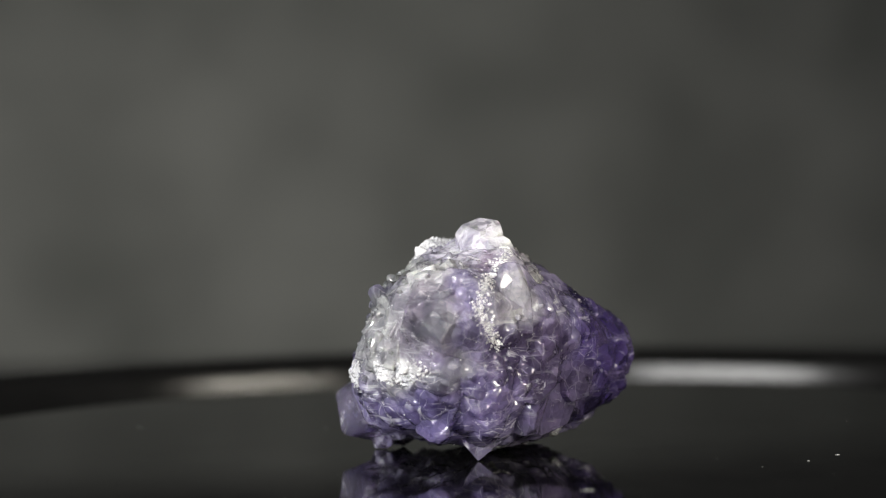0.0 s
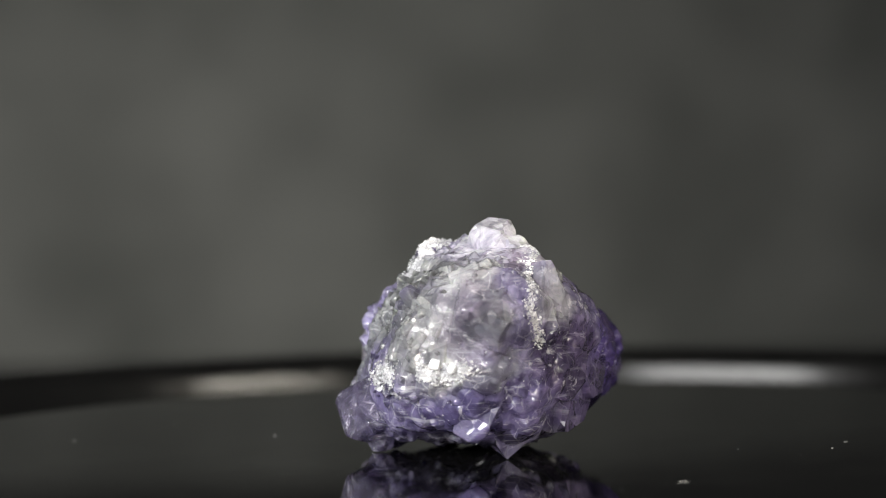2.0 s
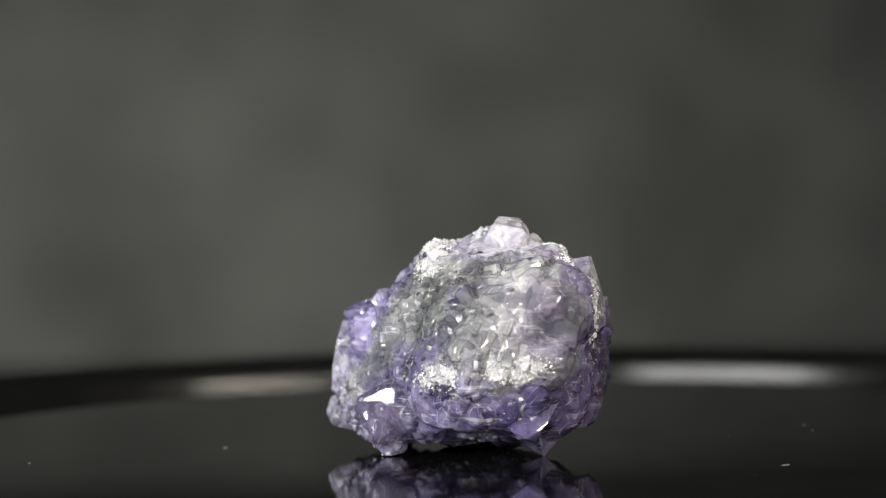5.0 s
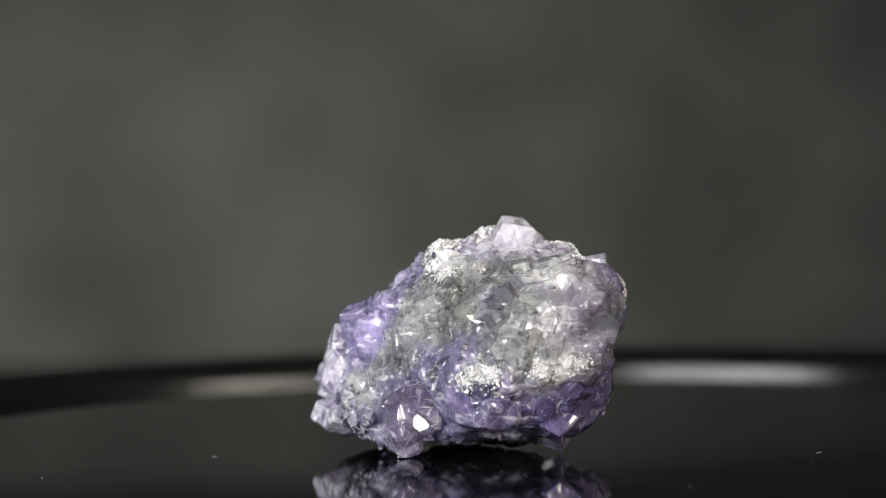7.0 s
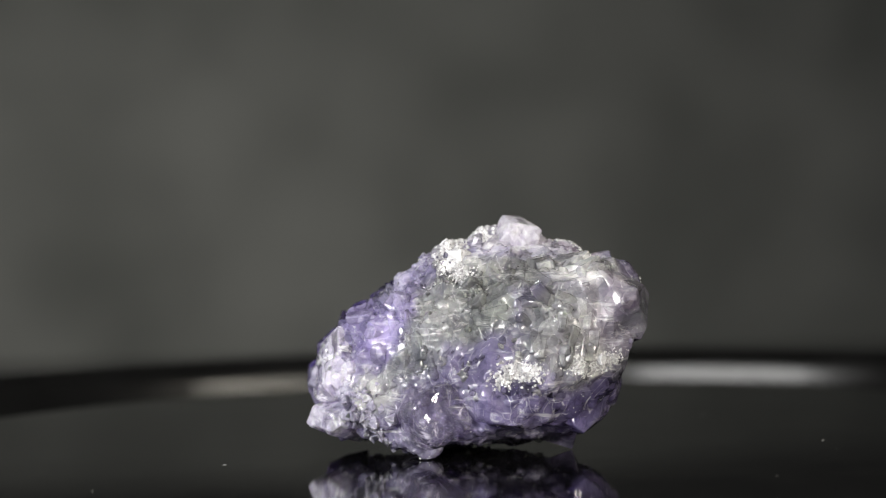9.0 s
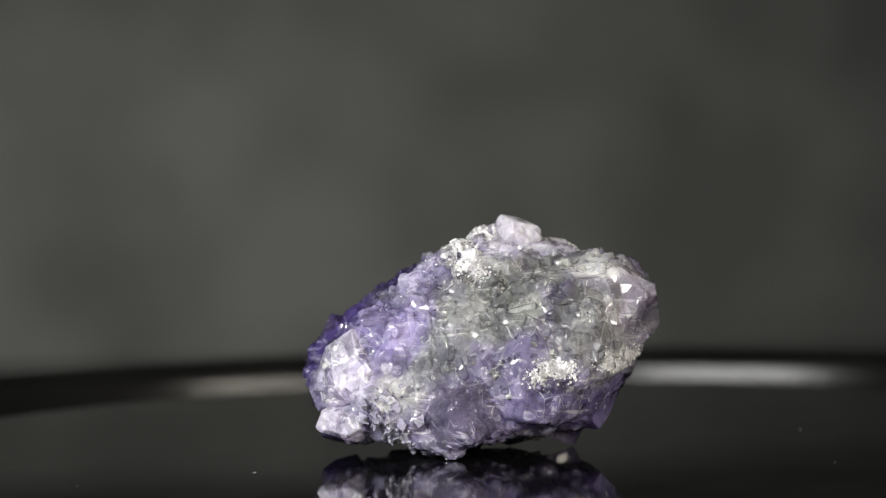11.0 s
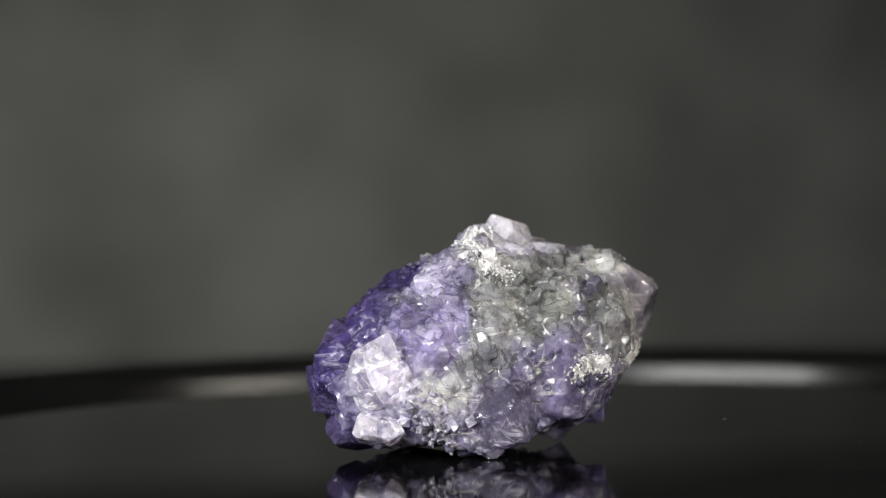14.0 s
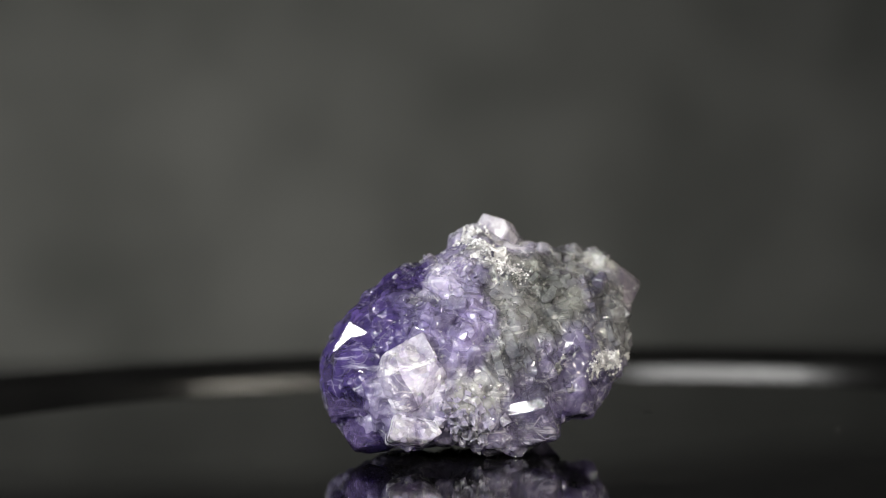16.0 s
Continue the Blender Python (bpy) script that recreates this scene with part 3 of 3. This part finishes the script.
stud(purple_mass, "purple_crystal", SHARD, 24, 0.5, 0.9, 21, 0.94)
stud(violet_base, "violet_crystal", SHARD, 18, 0.3, 0.6, 22, 0.9)
stud(grey_matrix, "grey_splinter", SHARD, 110, 0.18, 0.5, 23, 0.9, 0.22)
stud(lilac_lobe, "lilac_crystal", BULK, 10, 0.35, 0.6, 24, 0.93)
stud(bright_flank, "bright_violet_splinter", SHARD, 70, 0.18, 0.5, 25, 0.88, 0.3)
stud(top_mass, "summit_crystal", SHARD, 24, 0.18, 0.4, 26, 0.85, 0.4)


def grains(name, label, mat, places, small, large, seed):
    """Sugar-fine grains, joined."""
    r = random.Random(seed)
    bm = bmesh.new()
    for p, n in places:
        size = small + (large - small) * r.random() ** 3
        q = Euler([r.uniform(0, 6.28) for _ in "xyz"]).to_matrix()
        base = p + n * size * r.uniform(-0.2, 0.5)
        if base.z < size:
            continue
        vs = [bm.verts.new(up(base + q @ Vector((a * size * r.uniform(0.6, 1), b * size * r.uniform(0.6, 1), c * size * r.uniform(0.6, 1)))))
              for a, b, c in ((1, 0, 0), (-1, 0, 0), (0, 1, 0), (0, -1, 0), (0, 0, 1), (0, 0, -1))]
        for i, j, k in ((0, 2, 4), (2, 1, 4), (1, 3, 4), (3, 0, 4), (2, 0, 5), (1, 2, 5), (3, 1, 5), (0, 3, 5)):
            bm.faces.new((vs[i], vs[j], vs[k]))
    return tagged(part(name, bm, mat, specimen, label), kind="stuff")


TREES = []
for body in bodies:
    TREES.append(BVHTree.FromPolygons([v.co / U for v in body.data.vertices], [p.vertices[:] for p in body.data.polygons]))


def on_skin(p, centre=HEART):
    """The outermost point of the bodies on the way from outside to the centre."""
    way = (centre - p).normalized()
    best = None
    for tree in TREES:
        hit, n, _, d = tree.ray_cast(p - way * 3, way)
        if hit is not None and (best is None or d < best[2]):
            best = (hit, n, d)
    return best


def crust(points, count, spread, seed):
    """Grains along a broken line, lying on the bodies."""
    r = random.Random(seed)
    out = []
    for _ in range(count):
        k = r.randrange(len(points) - 1)
        f = r.random()
        p = Vector(points[k]).lerp(Vector(points[k + 1]), f) + Vector([r.gauss(0, spread) for _ in "xyz"])
        hit = on_skin(p)
        if hit:
            out.append((hit[0], hit[1]))
    return out


def laminae(centre, spread, way, count, mat, seed, label):
    """Thin parallel blades lying in the skin."""
    r = random.Random(seed)
    for _ in range(count):
        hit = on_skin(Vector(centre) + Vector([r.uniform(-1, 1) * c for c in spread]))
        if hit:
            long_way = Vector(way) + Vector([r.gauss(0, 0.3) for _ in "xyz"])
            deep = r.uniform(0.06, 0.12)
            crystal("blade", mat, hit[0] - hit[1] * deep * 0.75, (r.uniform(0.05, 0.14), r.uniform(0.12, 0.32), deep), hit[1], 0, [], 0.35, label, long_way)


laminae((-0.65, -2.0, 3.4), (0.45, 0.6, 0.25), (0.84, -0.54, 0.25), 16, SHARD, 61, "pale thin cleavage blade")
laminae((-1.3, -1.1, 2.7), (0.4, 0.7, 0.4), (0.3, -0.9, -0.35), 19, SHARD, 62, "grey thin cleavage blade")
laminae((-1.5, -1.9, 2.1), (0.4, 0.5, 0.4), (0.2, -0.3, 0.95), 14, SHARD, 63, "grey thin cleavage blade")
laminae((-1.6, 0.6, 1.9), (0.4, 0.5, 0.4), (0.1, 0.2, 0.95), 14, SHARD, 64, "grey thin cleavage blade")
laminae((-1.2, 1.3, 2.5), (0.4, 0.6, 0.5), (0.3, 0.7, 0.5), 19, SHARD, 65, "bright violet cleavage blade")
ledge_line = [(-1.95, -1.1, 1.45), (-1.9, -1.4, 1.6), (-1.8, -1.75, 1.55)]
shelf_line = [(-1.5, -2.2, 1.72), (-1.35, -2.6, 1.60), (-0.8, -2.95, 1.72)]
ridge_line = [(-1.0, -0.25, 3.0), (-0.75, 0.05, 3.4), (-0.35, 0.1, 3.75)]
seam_line = [(0.45, -2.45, 2.0), (0.15, -2.6, 2.5), (0.35, -2.4, 3.1), (0.7, -1.6, 3.5), (0.62, -1.1, 3.9)]
low_line = [(-1.6, 1.6, 1.0), (-1.6, 1.3, 0.75), (-1.4, 1.1, 0.6)]
summit_line = [(-0.1, -0.4, 3.8), (0.1, -0.2, 3.9), (0.0, 0.1, 3.7)]
grains("ledge_crust", "white sugary crust along the ledge", CRUST, crust(ledge_line, 1100, 0.085, 31), 0.008, 0.05, 41)
grains("ledge_crust", "white sugary crust along the ledge", CRUST, crust(shelf_line, 1700, 0.085, 36), 0.008, 0.05, 46)
grains("ridge_crust", "white sugary crust on the ridge", CRUST, crust(ridge_line, 1500, 0.11, 32), 0.008, 0.05, 42)
grains("seam_crust", "white sugary crust along the seam", CRUST, crust(seam_line, 1500, 0.05, 33), 0.008, 0.04, 43)
grains("low_crust", "pale granular crust near the base", PALE, crust(low_line, 200, 0.19, 34), 0.03, 0.17, 44)
grains("summit_crust", "white grains at the summit", CRUST, crust(summit_line, 160, 0.10, 35), 0.04, 0.09, 45)
for body, count, seed in ((grey_matrix, 900, 51), (lilac_lobe, 420, 52), (bright_flank, 400, 53), (violet_base, 90, 54), (top_mass, 140, 55), (purple_mass, 60, 56)):
    grains("sparkling_sugar", "tiny pale sparkling grains", CRUST, surface_points(body, count, random.Random(seed)), 0.010, 0.024, seed + 10)

# ---- small crystals with single mirror-flat faces ----
spark_rng = random.Random(77)
for _ in range(240):
    t0 = spark_rng.uniform(-1.0, 17.0)
    az, el = radians(spark_rng.gauss(-8, 38)), radians(spark_rng.uniform(-12, 65))
    way = Matrix.Rotation(radians(-SPIN * t0), 3, "Z") @ Vector((math.sin(az) * math.cos(el), -math.cos(az) * math.cos(el), math.sin(el)))
    hit = on_skin(HEART + way * 2)
    if hit is None or hit[0].z < 0.3:
        continue
    at = hit[0] + way * 0.01
    size = 0.02 + 0.055 * spark_rng.random() ** 2
    crystal("small_crystal", SHARD, at, (size, size * spark_rng.uniform(0.35, 1), size * 0.8), facing(t0, at), spark_rng.uniform(0, 90), [], 0.4)

# ---- dust on the plate ----
dust_rng = random.Random(5)


def speck(x, y, length, width, turn):
    bm = bmesh.new()
    bmesh.ops.create_icosphere(bm, subdivisions=1, radius=1)
    bmesh.ops.transform(bm, verts=bm.verts[:], matrix=Matrix.LocRotScale(up((x, y, width * 0.4)), Euler((0, 0, radians(turn))), Vector((length, width, width * 0.5)) * U))
    return part("dust_speck", bm, DUST, turntable)


for x, y, length, width, turn in ((1.86, -5.98, 0.13, 0.012, 0), (5.73, -2.88, 0.025, 0.015, 20), (6.3, -2.1, 0.045, 0.012, 10), (-6.31, 4.62, 0.022, 0.016, 0), (-2.72, 3.66, 0.05, 0.012, -60)):
    speck(x, y, length, width, turn)
for _ in range(14):
    a, r0 = dust_rng.uniform(0, 6.283), 3.5 + 7.5 * math.sqrt(dust_rng.random())
    s = dust_rng.uniform(0.005, 0.010)
    speck(r0 * math.cos(a), r0 * math.sin(a), s * dust_rng.uniform(1, 2.5), s, dust_rng.uniform(0, 180))


def motions():
    rows = [(t / 2, pose(0, 0, 0, 0, 0, SPIN * t / 2)) for t in range(33)]
    walk(turntable, rows)
    walk(specimen, rows)


motions()
